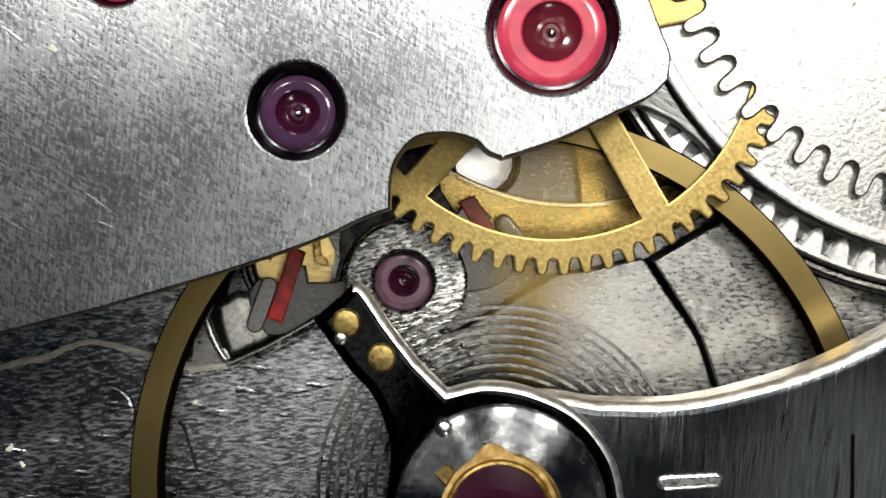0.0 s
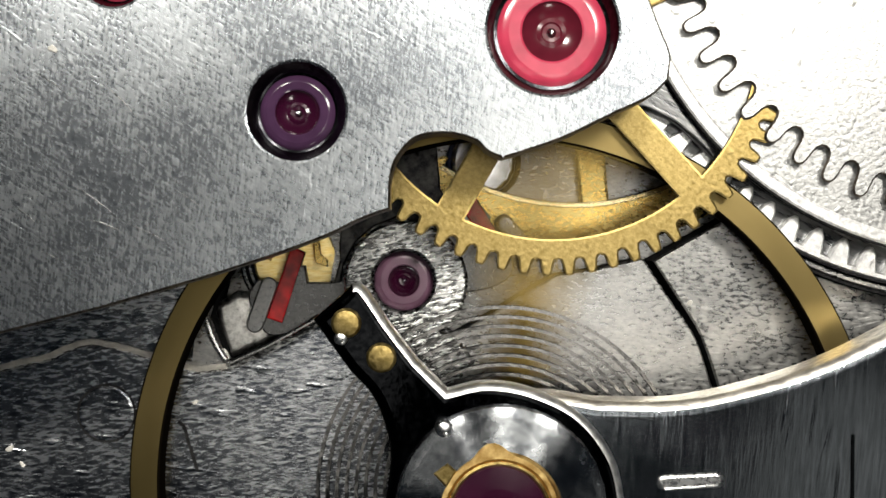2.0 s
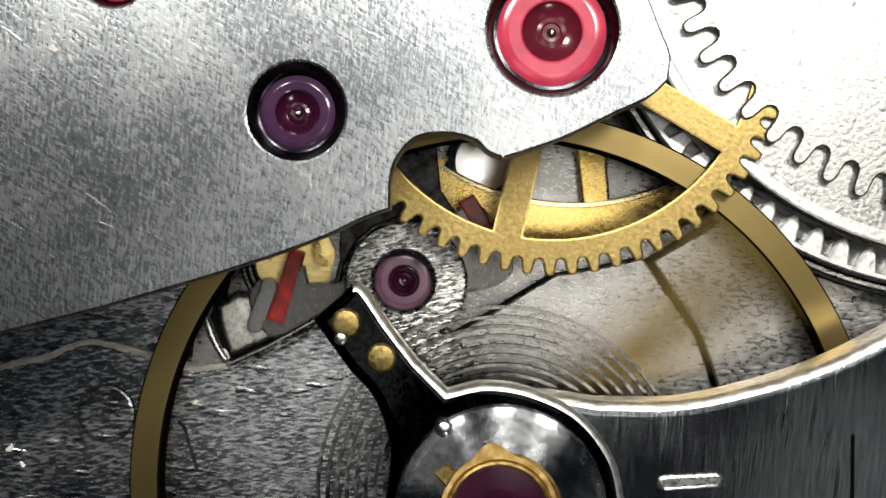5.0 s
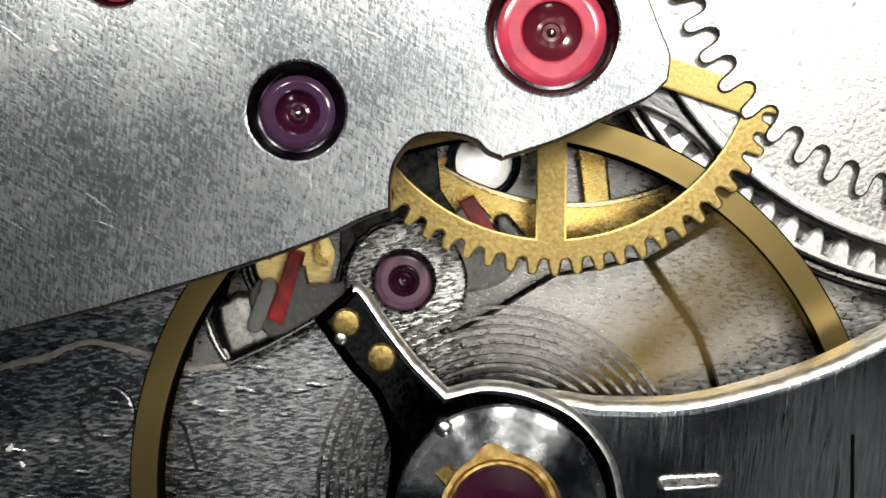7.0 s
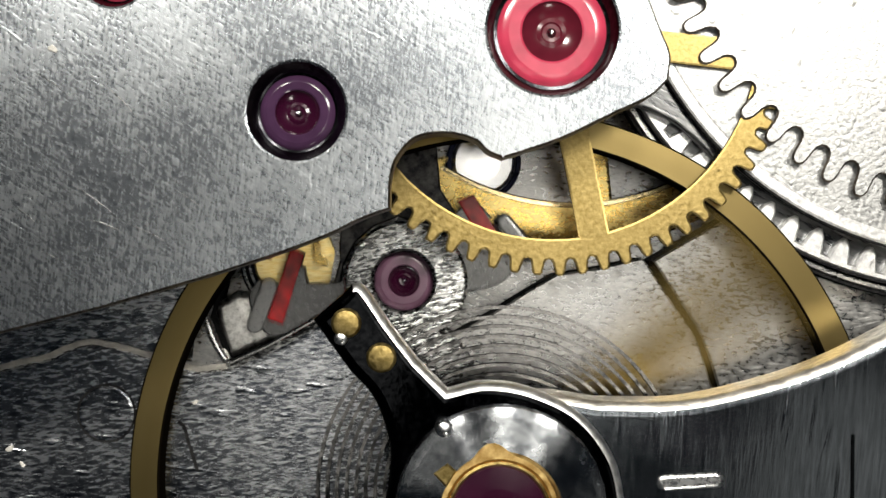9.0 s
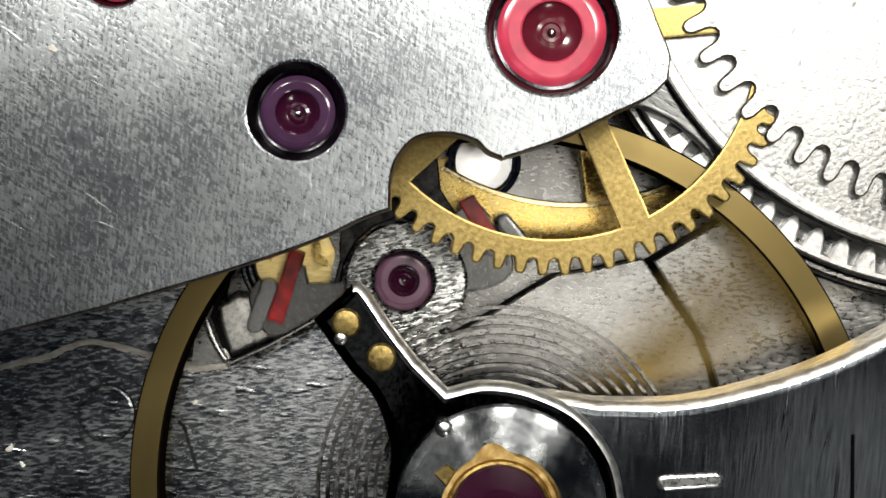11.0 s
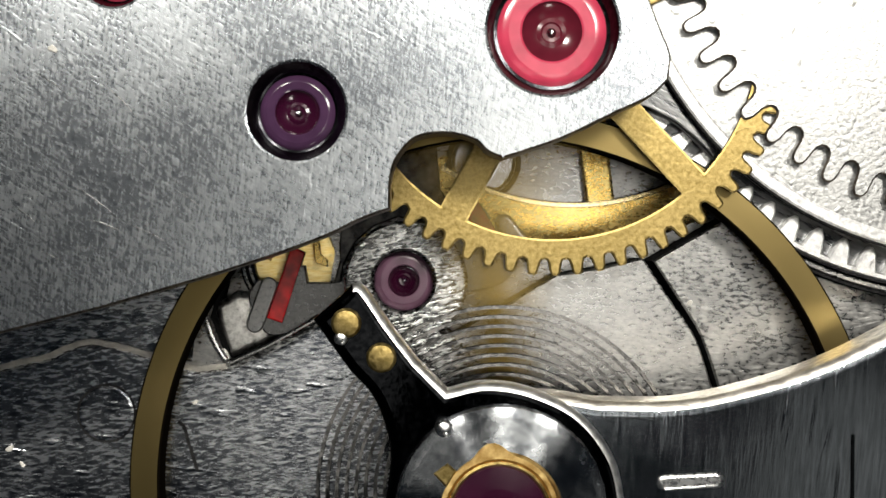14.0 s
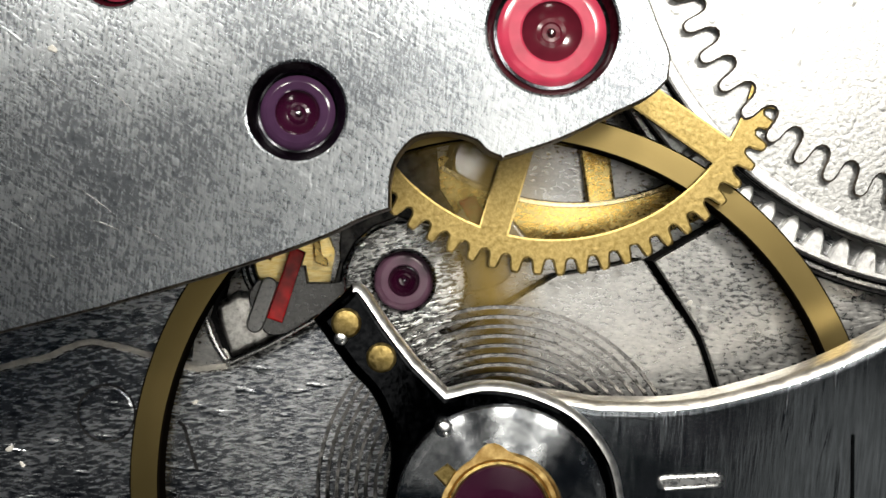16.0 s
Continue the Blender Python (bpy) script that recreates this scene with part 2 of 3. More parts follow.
def spoke_windows(n, r_in, r_out, width, turn=0.0, seg=18):
    """The openings between n straight spokes."""
    out = []
    for i in range(n):
        a, b = radians(turn) + 2 * math.pi * i / n, radians(turn) + 2 * math.pi * (i + 1) / n
        loop = []
        ao, bo = a + math.asin(width / 2 / r_out), b - math.asin(width / 2 / r_out)
        ai, bi = a + math.asin(width / 2 / r_in), b - math.asin(width / 2 / r_in)
        for k in range(seg):
            t = ao + (bo - ao) * k / (seg - 1)
            loop.append((r_out * math.cos(t), r_out * math.sin(t)))
        for k in range(6):
            t = bi + (ai - bi) * k / 5
            loop.append((r_in * math.cos(t), r_in * math.sin(t)))
        out.append(loop)
    return out


def bowed(points, steps=6):
    """A smooth line through a few points."""
    out, n = [], len(points)
    for i in range(n - 1):
        p = [Vector(points[max(0, min(n - 1, i + k))]) for k in (-1, 0, 1, 2)]
        for s in range(steps):
            t = s / steps
            out.append(tuple(0.5 * (2 * p[1] + (p[2] - p[0]) * t + (2 * p[0] - 5 * p[1] + 4 * p[2] - p[3]) * t * t
                                    + (3 * p[1] - p[0] - 3 * p[2] + p[3]) * t ** 3)))
    return out + [tuple(points[-1])]


def drawn(z, *runs):
    """An outline on the plan grid, sighted at the height z: lists are smooth runs, pairs are corners."""
    out = []
    for r in runs:
        out += [at(*p, z) for p in bowed(r)] if isinstance(r, list) else [at(*r, z)]
    return out


def ribbon(line, w, z0, z1, bm=None):
    """A thin upright strip along a line."""
    bm = bm or bmesh.new()
    n, rows = len(line), []
    for i, (x, y) in enumerate(line):
        a, b = Vector(line[max(i - 1, 0)]), Vector(line[min(i + 1, n - 1)])
        d = (b - a).normalized() * (w / 2)
        rows.append([bm.verts.new((x + sx * -d.y, y + sx * d.x, z)) for sx, z in ((-1, z0), (1, z0), (1, z1), (-1, z1))])
    for a, b in zip(rows, rows[1:]):
        for k in range(4):
            bm.faces.new((a[k], a[(k + 1) % 4], b[(k + 1) % 4], b[k]))
    bm.faces.new(rows[0]), bm.faces.new(rows[-1][::-1])
    return bm


# ---- levels, in millimetres ----
Z_FOURTH, Z_BAL, Z_PALLET, Z_FORK, Z_ESC, Z_CENTRE, Z_PLATE, Z_FLOOR = -1.40, -1.62, -2.15, -2.62, -2.93, -2.95, -2.3, -3.3


# ---- the main plate ----
def main_plate():
    zf, zp = Z_FLOOR, Z_PLATE
    base = link("main_plate", slab(circle(17, 96), [], zf - 1.0, zf, 0.02), PLATE)
    tagged(base, "round nickel main plate with milled recesses under the wheels", "main plate", kind="structure")
    pit = drawn(zp, (395, 470), (372, 560), (402, 640), (470, 610), (560, 560), (600, 525), (660, 590), (740, 615), (806, 592),
                [(870, 556), (940, 512), (985, 486)], (1060, 474), (1138, 457), [(1190, 536), (1232, 600), (1262, 690)],
                [(1272, 688), (1241, 597), (1201, 530), (1156, 462)], [(1200, 436), (1250, 408), (1290, 385)], (1340, 300), (1330, 60), (300, 60))
    upper = slab(circle(16.8, 96), [pit], zf, zp, 0.03)
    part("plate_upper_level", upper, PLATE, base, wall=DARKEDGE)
    zs = zp + 0.10
    step = drawn(zs, (-500, 760), [(0, 648), (80, 630), (150, 602), (230, 614), (300, 638), (350, 650)], (404, 646), (472, 616), (562, 566), (600, 531), (655, 596), (700, 640), (700, 1000), (-500, 1100))
    part("plate_step", slab(step, [], zp, zs, 0.17, 4, 0.07), DARKPLATE, base, "dark worn level of the plate with a bright edge", wall=ROUGHCUT, steep=0.985)
    # a ribbon added on the step, its pale colour standing for the lit edge
    edge = drawn(zs, [(-200, 702), (0, 650), (80, 632), (150, 606), (230, 618), (300, 641), (350, 653), (400, 648)])
    rnd = random.Random(5)
    edge = [(x, y + rnd.uniform(-0.012, 0.012)) for x, y in edge]
    part("step_glint", ribbon(edge, 0.09, zs - 0.02, zs + 0.012), CREAMSTEEL, base, "pale ribbon painting the lit edge of the step")
    strip = drawn(zp + 0.02, (-500, 420), (300, 420), (352, 520), (340, 640), [(300, 634), (230, 612), (150, 600), (80, 628), (0, 646)], (-500, 756))
    part("plate_strip", slab(strip, [], zp, zp + 0.02, 0.01), DARKPLATE, base, "dark worn strip beside the step")
    zb = -2.80
    # the dark arm down the left puts the recess's shade into the outline
    boss = drawn(zb, (640, 200), (764, 200), (772, 240), (775, 280), (780, 335), (812, 385), (800, 420), (705, 384), (660, 402), (628, 430), (608, 470), (602, 512), (590, 500), (601, 462), (600, 430), (604, 398))
    part("plate_ledge", slab(boss, [], zb - 0.08, zb, 0.03, 2), SHADESTEEL, base, "dark steel ledge with an arm standing in for recess shade")
    shelf = drawn(-2.95, (380, 540), (420, 515), (452, 520), (490, 600), (404, 636))
    ramped = slab(shelf, [], zf, -2.80, 0.14, 5, 0.10)
    left = min(v.co.x for v in ramped.verts)
    for v in ramped.verts:
        if v.co.z > zf + 0.05:
            v.co.z -= 0.145 * (v.co.x - left)
    part("recess_shelf", ramped, SHELFSTEEL, base, "bright satin shelf sloping into the recess")
    lip = drawn(zp, (356, 558), (368, 556), [(380, 590), (392, 615), (406, 636)], (396, 642), [(382, 622), (368, 595), (356, 558)])
    part("banking_lip", slab(lip[:-1], [], zp - 0.2, zp + 0.06, 0.05, 3, 0.05), BRIGHTSTEEL, base, "bright polished lip of the recess")
    x, y = at(192, 730, zp)
    plug = part("steady_plug", lathe([(0, zs + 0.012), (wide(44, zp), zs + 0.012), (wide(48, zp), zs + 0.002), (wide(48, zp), zs - 0.03)], 48, None, x, y), DARKPLATE, base, "dark round plug flush with the plate")
    part("plug_groove", lathe([(wide(48, zp), zs + 0.003), (wide(52, zp), zs + 0.004), (wide(52, zp), zs - 0.03)], 48, None, x, y), DARKEDGE, plug, "thin dark groove")
    return base


main_plate()


def jewel(parent, u, v, z, r_hole, r_stone, r_sink, mat, bright):
    """A pressed-in ruby bearing: polished countersink, ring of stone, dished oil cup, pivot end."""
    x, y = at(u, v, z)
    rh, rs, rc = wide(r_hole, z), wide(r_stone, z), wide(r_sink, z)
    px, py, pz = parent.location * 1000
    x, y, z = x - px, y - py, z - pz
    cup = part("countersink", lathe([(rh, z - 0.01), (rh * 0.985, z - 0.03), (rs * 1.12, z - 0.17), (rs * 1.06, z - 0.18), (rs * 1.0, z - 0.34)], 72, None, x, y), SINK, parent, "dark polished countersink")
    g = part("jewel", lathe([(rs * 1.05, z - 0.34), (rs * 1.05, z - 0.20), (rs * 1.0, z - 0.176), (rs * 0.95, z - 0.158), (rs * 0.6 + rc * 0.4, z - 0.146), (rc * 1.06, z - 0.144), (rc, z - 0.156), (rc, z - 0.20)], 72, None, x, y), mat, parent, "glossy ruby bearing jewel")
    part("oil_cup", lathe([(rc, z - 0.172), (rc * 0.85, z - 0.23), (rc * 0.5, z - 0.275), (rc * 0.36, z - 0.26), (rc * 0.3, z - 0.28), (rc * 0.16, z - 0.285), (rc * 0.10, z - 0.36)], 64, None, x, y), CUPRUBY if bright else DARKRUBY, g, "dished dark oil cup")
    part("pivot", lathe([(0, z - 0.23), (rc * 0.06, z - 0.235), (rc * 0.10, z - 0.25), (rc * 0.10, z - 0.36)], 24, None, x, y), STEEL, g, "polished steel pivot end")
    return g


# ---- the train bridge ----
BRIDGE_SCRATCHES = (((60, 128, 122, 170), 0.028), ((182, 148, 244, 210), 0.027), ((120, 322, 214, 390), 0.028), ((154, 388, 212, 409), 0.038),
                    ((216, 392, 304, 434), 0.025), ((600, 262, 631, 294), 0.025), ((20, 362, 70, 402), 0.021), ((300, 330, 372, 382), 0.020),
                    ((236, 250, 268, 281), 0.020), ((420, 372, 492, 398), 0.020), ((60, 440, 118, 470), 0.021), ((330, 90, 352, 132), 0.018))


def burr(line, w):
    """The raised lip of a scratch: a low ridge that thins out at both ends."""
    bm, n, rows = bmesh.new(), len(line), []
    for i, (x, y) in enumerate(line):
        a, b = Vector(line[max(i - 1, 0)]), Vector(line[min(i + 1, n - 1)])
        k = 0.15 + 0.85 * math.sin(math.pi * i / (n - 1))
        d = (b - a).normalized() * (w / 2 * k)
        rows.append([bm.verts.new((x - d.y, y + d.x, -0.002)), bm.verts.new((x, y, w * k * 0.16 + 0.001)), bm.verts.new((x + d.y, y - d.x, -0.002))])
    for a, b in zip(rows, rows[1:]):
        for k in range(2):
            bm.faces.new((a[k], a[k + 1], b[k + 1], b[k]))
    return bm


def train_bridge():
    e = hub("train_bridge", 524, 197, 0, "scratched brushed nickel train bridge with ruby jewels", "watch bridge")
    ox, oy = at(524, 197)
    out = drawn(0, (-500, 720), (0, 590), [(180, 545), (400, 480), (560, 425), (640, 388), (690, 370)],
                [(690, 330), (700, 285), (735, 245), (790, 236), (840, 248), (862, 268), (890, 280)],
                [(890, 280), (930, 268), (1000, 243), (1090, 200), (1150, 172), (1183, 142)], [(1186, 120), (1186, 92), (1165, 40), (1140, -30)], (1060, -500), (-500, -500))
    out = [(x - ox, y - oy) for x, y in out]
    holes = []
    for u, v, r in ((524, 197, 88), (979, 52, 117), (200, -50, 62)):
        x, y = at(u, v)
        holes.append(circle(wide(r), 72, x - ox, y - oy))
    part("bridge_body", slab(out, holes, -0.55, 0, 0.030, 1, 0.034, (0.034, 0.016)), NICKEL, e, wall=BEVELSHADE, steep=0.88)
    for line, w in BRIDGE_SCRATCHES:
        pts = [(x - ox, y - oy) for x, y in drawn(0, [line[:2], ((line[0] + line[2]) / 2 + 2, (line[1] + line[3]) / 2 - 2), line[2:]])]
        part("scratch", burr(pts, w), BRIGHTSTEEL, e, "fine bright scratch")
    jewel(e, 524, 197, 0, 88, 64, 40, GARNET, 0)
    jewel(e, 979, 52, 0, 117, 93, 54, RUBY, 1)
    jewel(e, 200, -50, 0, 62, 46, 26, RUBY, 1)
    return e


train_bridge()


# ---- wheels of the train ----
def fourth_wheel():
    z = Z_FOURTH
    e = hub("fourth_wheel", 979, 60, z, "gilt brass train wheel with five spokes and rounded teeth", "gear wheel")
    r = wide(1, z)
    bm = slab(toothed(66, 401 * r, 429 * r, 0.44, 0.66), spoke_windows(5, 60 * r, 364 * r, 54 * r), -0.085, 0, 0.03, 1, 0.015, (0.030, 0.010))
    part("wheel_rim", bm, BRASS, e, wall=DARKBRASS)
    part("pinion", slab(toothed(10, 34 * r, 48 * r), [], -1.4, -0.14, 0.01), STEEL, e, "polished steel pinion")
    part("arbor", lathe([(0, 1.0), (8 * r, 1.0), (9 * r, 0.5), (20 * r, 0.45), (20 * r, 0), (20 * r, -1.8), (0, -1.8)], 24), STEEL, e, "polished steel arbor")
    return e


def centre_wheel():
    z = Z_CENTRE
    e = hub("centre_wheel", 1014, -69, z, "large bright brass wheel lying deep under the train", "gear wheel")
    r = wide(1, z)
    crown = [(428, -0.25), (428, -0.06), (429, -0.018), (432, -0.003), (437, 0.0), (447, -0.003), (462, -0.009), (478, -0.019), (494, -0.034), (506, -0.06), (510, -0.12), (510, -0.25)]
    part("wheel_rim", lathe([(q * r, h) for q, h in crown] + [(428 * r, -0.25)], 200), BRIGHTBRASS, e, "bright rounded brass rim")
    # raised bright band added to draw the highlight along the inner edge
    lip = [(427, -0.05), (427, -0.004), (428.5, 0.010), (431, 0.012), (436, 0.008), (438, -0.01)]
    part("lip_highlight", lathe([(q * r, h) for q, h in lip], 200), LIPGOLD, e, "bright band painting the highlight on the inner rim")
    for i in range(5):
        a = radians(275 + 72 * i)
        c, q = math.cos(a), math.sin(a)
        out = [(x * c - y * q, x * q + y * c) for x, y in ((70 * r, -25 * r), (440 * r, -25 * r), (440 * r, 25 * r), (70 * r, 25 * r))]
        part("spoke", slab(out, [], -0.22, 0.004, 0.05, 3, 0.03), BRIGHTBRASS, e)
    part("boss", lathe([(0, 0.01), (88 * r, 0.01), (92 * r, -0.02), (92 * r, -0.25), (0, -0.25)], 48), BRIGHTBRASS, e, "round brass boss")
    part("arbor", lathe([(0, 0.5), (40 * r, 0.5), (40 * r, -0.5), (0, -0.5)], 32), STEEL, e)
    return e


def escape_wheel():
    z = Z_ESC
    e = hub("escape_wheel", 554, 228, z, "small gilt brass escape wheel with club teeth", "gear wheel")
    r = wide(1, z)
    pts = []
    for i in range(15):
        a = i * 24
        for da, rr in ((0, 140), (4, 146), (6.5, 218), (7, 238), (12, 246), (12.5, 235), (9.5, 222), (8.5, 146)):
            pts.append((rr * r * math.cos(radians(a + da)), rr * r * math.sin(radians(a + da))))
    part("wheel_rim", slab(pts, spoke_windows(4, 40 * r, 116 * r, 30 * r), -0.12, 0, 0.015), BRIGHTBRASS, e)
    part("arbor", lathe([(0, 1.0), (14 * r, 1.0), (14 * r, -0.5), (0, -0.5)], 24), STEEL, e, "polished steel arbor")
    return e


FOURTH, CENTRE, ESCAPE = fourth_wheel(), centre_wheel(), escape_wheel()


# ---- the lever ----
def pallet_fork():
    z = Z_FORK
    e = hub("pallet_fork", 714, 498, z, "grey steel pallet fork holding two red stones", "pallet fork")
    ox, oy = at(714, 498, z)
    out = [(x - ox, y - oy) for x, y in drawn(z, [(700, 455), (650, 480), (600, 498), (545, 500)], (540, 470), (515, 470), (495, 500), [(455, 495), (440, 530), (470, 590), (510, 592)], (560, 560), [(640, 540), (690, 545)],
                                              (735, 640), (760, 640), (745, 540), [(800, 520), (870, 510), (908, 480), (900, 425)], (862, 400), (870, 385), (840, 350), (810, 375), (790, 420), [(770, 450), (740, 455)])]
    body = part("lever_body", slab(out, [], -0.16, 0, 0.025), LEVERSTEEL, e, "flat ground steel lever")
    a, b = Vector(at(476, 506, z)) - Vector((ox, oy)), Vector(at(452, 574, z)) - Vector((ox, oy))
    way = math.degrees(math.atan2((b - a).y, (b - a).x))
    w = wide(15, z)
    tongue = circle(w, 12, a.x, a.y, way + 90, way + 270) + circle(w, 12, b.x, b.y, way - 90, way + 90)
    part("slot_cheek", slab(tongue, [], 0, 0.07, 0.03, 3), GREYSTEEL, body, "raised cheek beside the stone's slot")
    for (u0, v0), (u1, v1), w in (((530, 440), (486, 568), 30), ((826, 349), (868, 424), 34)):
        a, b = Vector(at(u0, v0, z)) - Vector((ox, oy)), Vector(at(u1, v1, z)) - Vector((ox, oy))
        s = (b - a).normalized()
        q = Vector((-s.y, s.x)) * wide(w / 2, z)
        part("pallet_stone", slab([tuple(p) for p in (a + q * 0.8 + s * 0.03, b + q, b - q, a - q)], [], -0.14, 0.03, 0.03, 2), STONE, e, "translucent red ruby pallet stone", wall=CUPRUBY, steep=0.8)
    a, b = Vector(at(892, 396, z)) - Vector((ox, oy)), Vector(at(934, 448, z)) - Vector((ox, oy))
    way = math.degrees(math.atan2((b - a).y, (b - a).x))
    w = wide(17, z)
    bar = circle(w, 12, a.x, a.y, way + 90, way + 270) + circle(w, 12, b.x, b.y, way - 90, way + 90)
    part("exit_arm", slab(bar, [], -0.15, 0.03, 0.09, 5, 0.05), LEVERSTEEL, body, "polished rounded arm beside the stone")
    part("arbor", lathe([(0, 0.03), (0.1, 0.03), (0.1, -0.4), (0, -0.4)], 24), STEEL, e)
    return e


def pallet_bridge():
    z = Z_PALLET
    e = hub("pallet_bridge", 714, 498, z, "small rough-milled nickel pallet bridge with a purple jewel", "watch bridge")
    ox, oy = at(714, 498, z)
    cx, cy = at(718, 500, z)
    out = [(x - ox, y - oy) for x, y in circle(wide(110, z), 40, cx, cy, -52, 205) + drawn(z, (640, 545), (700, 640), (800, 690), (840, 640), (812, 600))]
    part("bridge_body", slab(out, [circle(wide(53, z), 48)], -0.4, 0, 0.05), ROUGHCUT, e)
    jewel(e, 714, 498, z, 53, 50, 28, MAUVE, 0)
    return e


FORK = pallet_fork()
pallet_bridge()


# ---- the balance ----
def balance_wheel():
    z = Z_BAL
    e = hub("balance", 892, 856, z, "plain gilt brass balance wheel with two arms", "balance wheel")
    r = wide(1, z)
    # walls and bevel painted near-black for the rim's shaded outline
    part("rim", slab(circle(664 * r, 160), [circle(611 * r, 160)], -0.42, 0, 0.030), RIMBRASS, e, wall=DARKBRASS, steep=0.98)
    for side in (0, 1):
        c = -1 if side else 1
        out = [(c * x * r, c * y * r) for x, y in ((40, -50), (520, -52), (575, -60), (600, -76), (614, -100), (614, 100), (600, 76), (575, 60), (520, 52), (40, 50))]
        part("arm", slab(out, [], -0.26, -0.04, 0.03), ARMBRASS, e)
    part("staff", lathe([(0, 1.4), (10 * r, 1.4), (12 * r, 0.9), (45 * r, 0.85), (45 * r, 0.3), (60 * r, 0.28), (60 * r, -0.5), (30 * r, -1.2), (0, -1.2)], 32), STEEL, e, "polished steel balance staff")
    return e


BALANCE = balance_wheel()


def hairspring():
    """A flat spiral, in turns that wind a little further in step with the balance."""
    z = -0.95
    turns = []
    r = wide(1, z)
    e = hub("hairspring", 890, 868, z, "fine flat steel hairspring of many coils", "hairspring")
    r0, pitch = 150, 17
    for k in range(11):
        line = []
        for i in range(73):
            a = i / 72 * 2 * math.pi
            rr = (r0 + pitch * (k + i / 72)) * r
            line.append((rr * math.cos(a), rr * math.sin(a)))
        turns.append(part("coil", ribbon(line, 0.05, -0.16, 0.0), BLUESTEEL, e, wall=DARKEDGE))
    return e, turns


HAIRSPRING, COILS = hairspring()


def balance_cock():
    e = hub("balance_cock", 890, 900, 0, "dark polished nickel balance cock with a bright edge", "watch bridge")
    ox, oy = at(890, 900)
    out = drawn(0, [(720, 880), (760, 780), (830, 720), (905, 700), (990, 700)], [(1060, 712), (1200, 712), (1320, 690), (1450, 650), (1568, 595), (1700, 520)], (2100, 500), (2100, 1400), (700, 1400))
    # the bevel's lit look comes from this paler tone
    part("cock_body", slab([(x - ox, y - oy) for x, y in out], [], -0.75, -0.05, 0.20, 4, 0.14), COCK, e, wall=CREAMSTEEL, steep=0.98)
    z = -0.05
    x, y = at(1222, 852, z)
    slot = circle(0.13, 12, x - ox + 0.36, y - oy + 0.02, -90, 90) + circle(0.13, 12, x - ox - 0.36, y - oy - 0.02, 90, 270)
    part("slot_insert", slab(slot, [], z - 0.1, z + 0.03, 0.07, 3), BRIGHTSTEEL, e, "bright worn insert")
    x, y = at(1508, 850, z)
    part("scored_line", slab([(x - ox - 0.03, y - oy - 0.5), (x - ox + 0.03, y - oy - 0.5), (x - ox + 0.035, y - oy + 0.65), (x - ox - 0.02, y - oy + 0.65)], [], z - 0.1, z + 0.012, 0.01), BLACKSTEEL, e, "short scored line")
    return e


def regulator():
    e = hub("regulator", 886, 900, 0, "polished steel regulator with black arm and brass curb pins", "regulator")
    ox, oy = at(886, 900)
    z = 0.12
    lobe = drawn(z, (602, 524), (552, 566), [(620, 660), (664, 712), (690, 800), (680, 900)], (760, 1100), (1000, 1120), [(1112, 930), (1092, 820), (1030, 735), (940, 690), (860, 678), (792, 692)], [(740, 640), (690, 575), (645, 510), (622, 503)])
    arm = part("regulator_arm", slab([(x - ox, y - oy) for x, y in lobe], [], -0.30, z, 0.155, 5, 0.13), BLACKSTEEL, e, "black polished regulator arm with its lit edge painted bright", wall=EDGESTEEL, steep=0.98)
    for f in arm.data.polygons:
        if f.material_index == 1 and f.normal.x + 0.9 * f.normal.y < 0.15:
            f.material_index = 0                     # painted glint kept only on faces turned up and right
    r = wide(1, z)
    part("cap_ring", lathe([(188 * r, -0.1), (188 * r, 0.20), (185 * r, 0.26), (174 * r, 0.285), (168 * r, 0.29), (140 * r, 0.292), (108 * r, 0.294), (100 * r, 0.1)], 96), CAPSTEEL, e, "polished steel cap ring")
    for u, v in ((613, 572), (675, 633)):
        x, y = at(u, v, z)
        part("curb_pin", lathe([(0.215, z - 0.2), (0.215, z + 0.01), (0.205, z + 0.045), (0.175, z + 0.072), (0.09, z + 0.09), (0, z + 0.095)], 28, None, x - ox, y - oy), BRASS, e, "round brass curb pin head")
    # bead added for the white glint at the first curb pin
    x, y = at(604, 599, z)
    part("pin_glint", lathe([(0.10, z - 0.05), (0.10, z + 0.03), (0.08, z + 0.07), (0.045, z + 0.09), (0, z + 0.095)], 20, None, x - ox, y - oy), BRIGHTSTEEL, e, "small bright bead added as the curb pin's glint")
    x, y = at(786, 756, z)
    part("stud_pin", lathe([(0.13, z), (0.13, z + 0.15), (0.10, z + 0.21), (0.05, z + 0.24), (0, z + 0.25)], 24, None, x - ox, y - oy), BRIGHTSTEEL, e, "small polished steel pin")
    x, y = at(783, 832, z)
    part("spring_tab", slab([(x - ox + a, y - oy + b) for a, b in ((-0.13, -0.02), (0.07, 0.13), (0.20, 0.02), (0.06, -0.22))], [], z, z + 0.2, 0.03), BRASS, e, "gold spring tab")
    return e


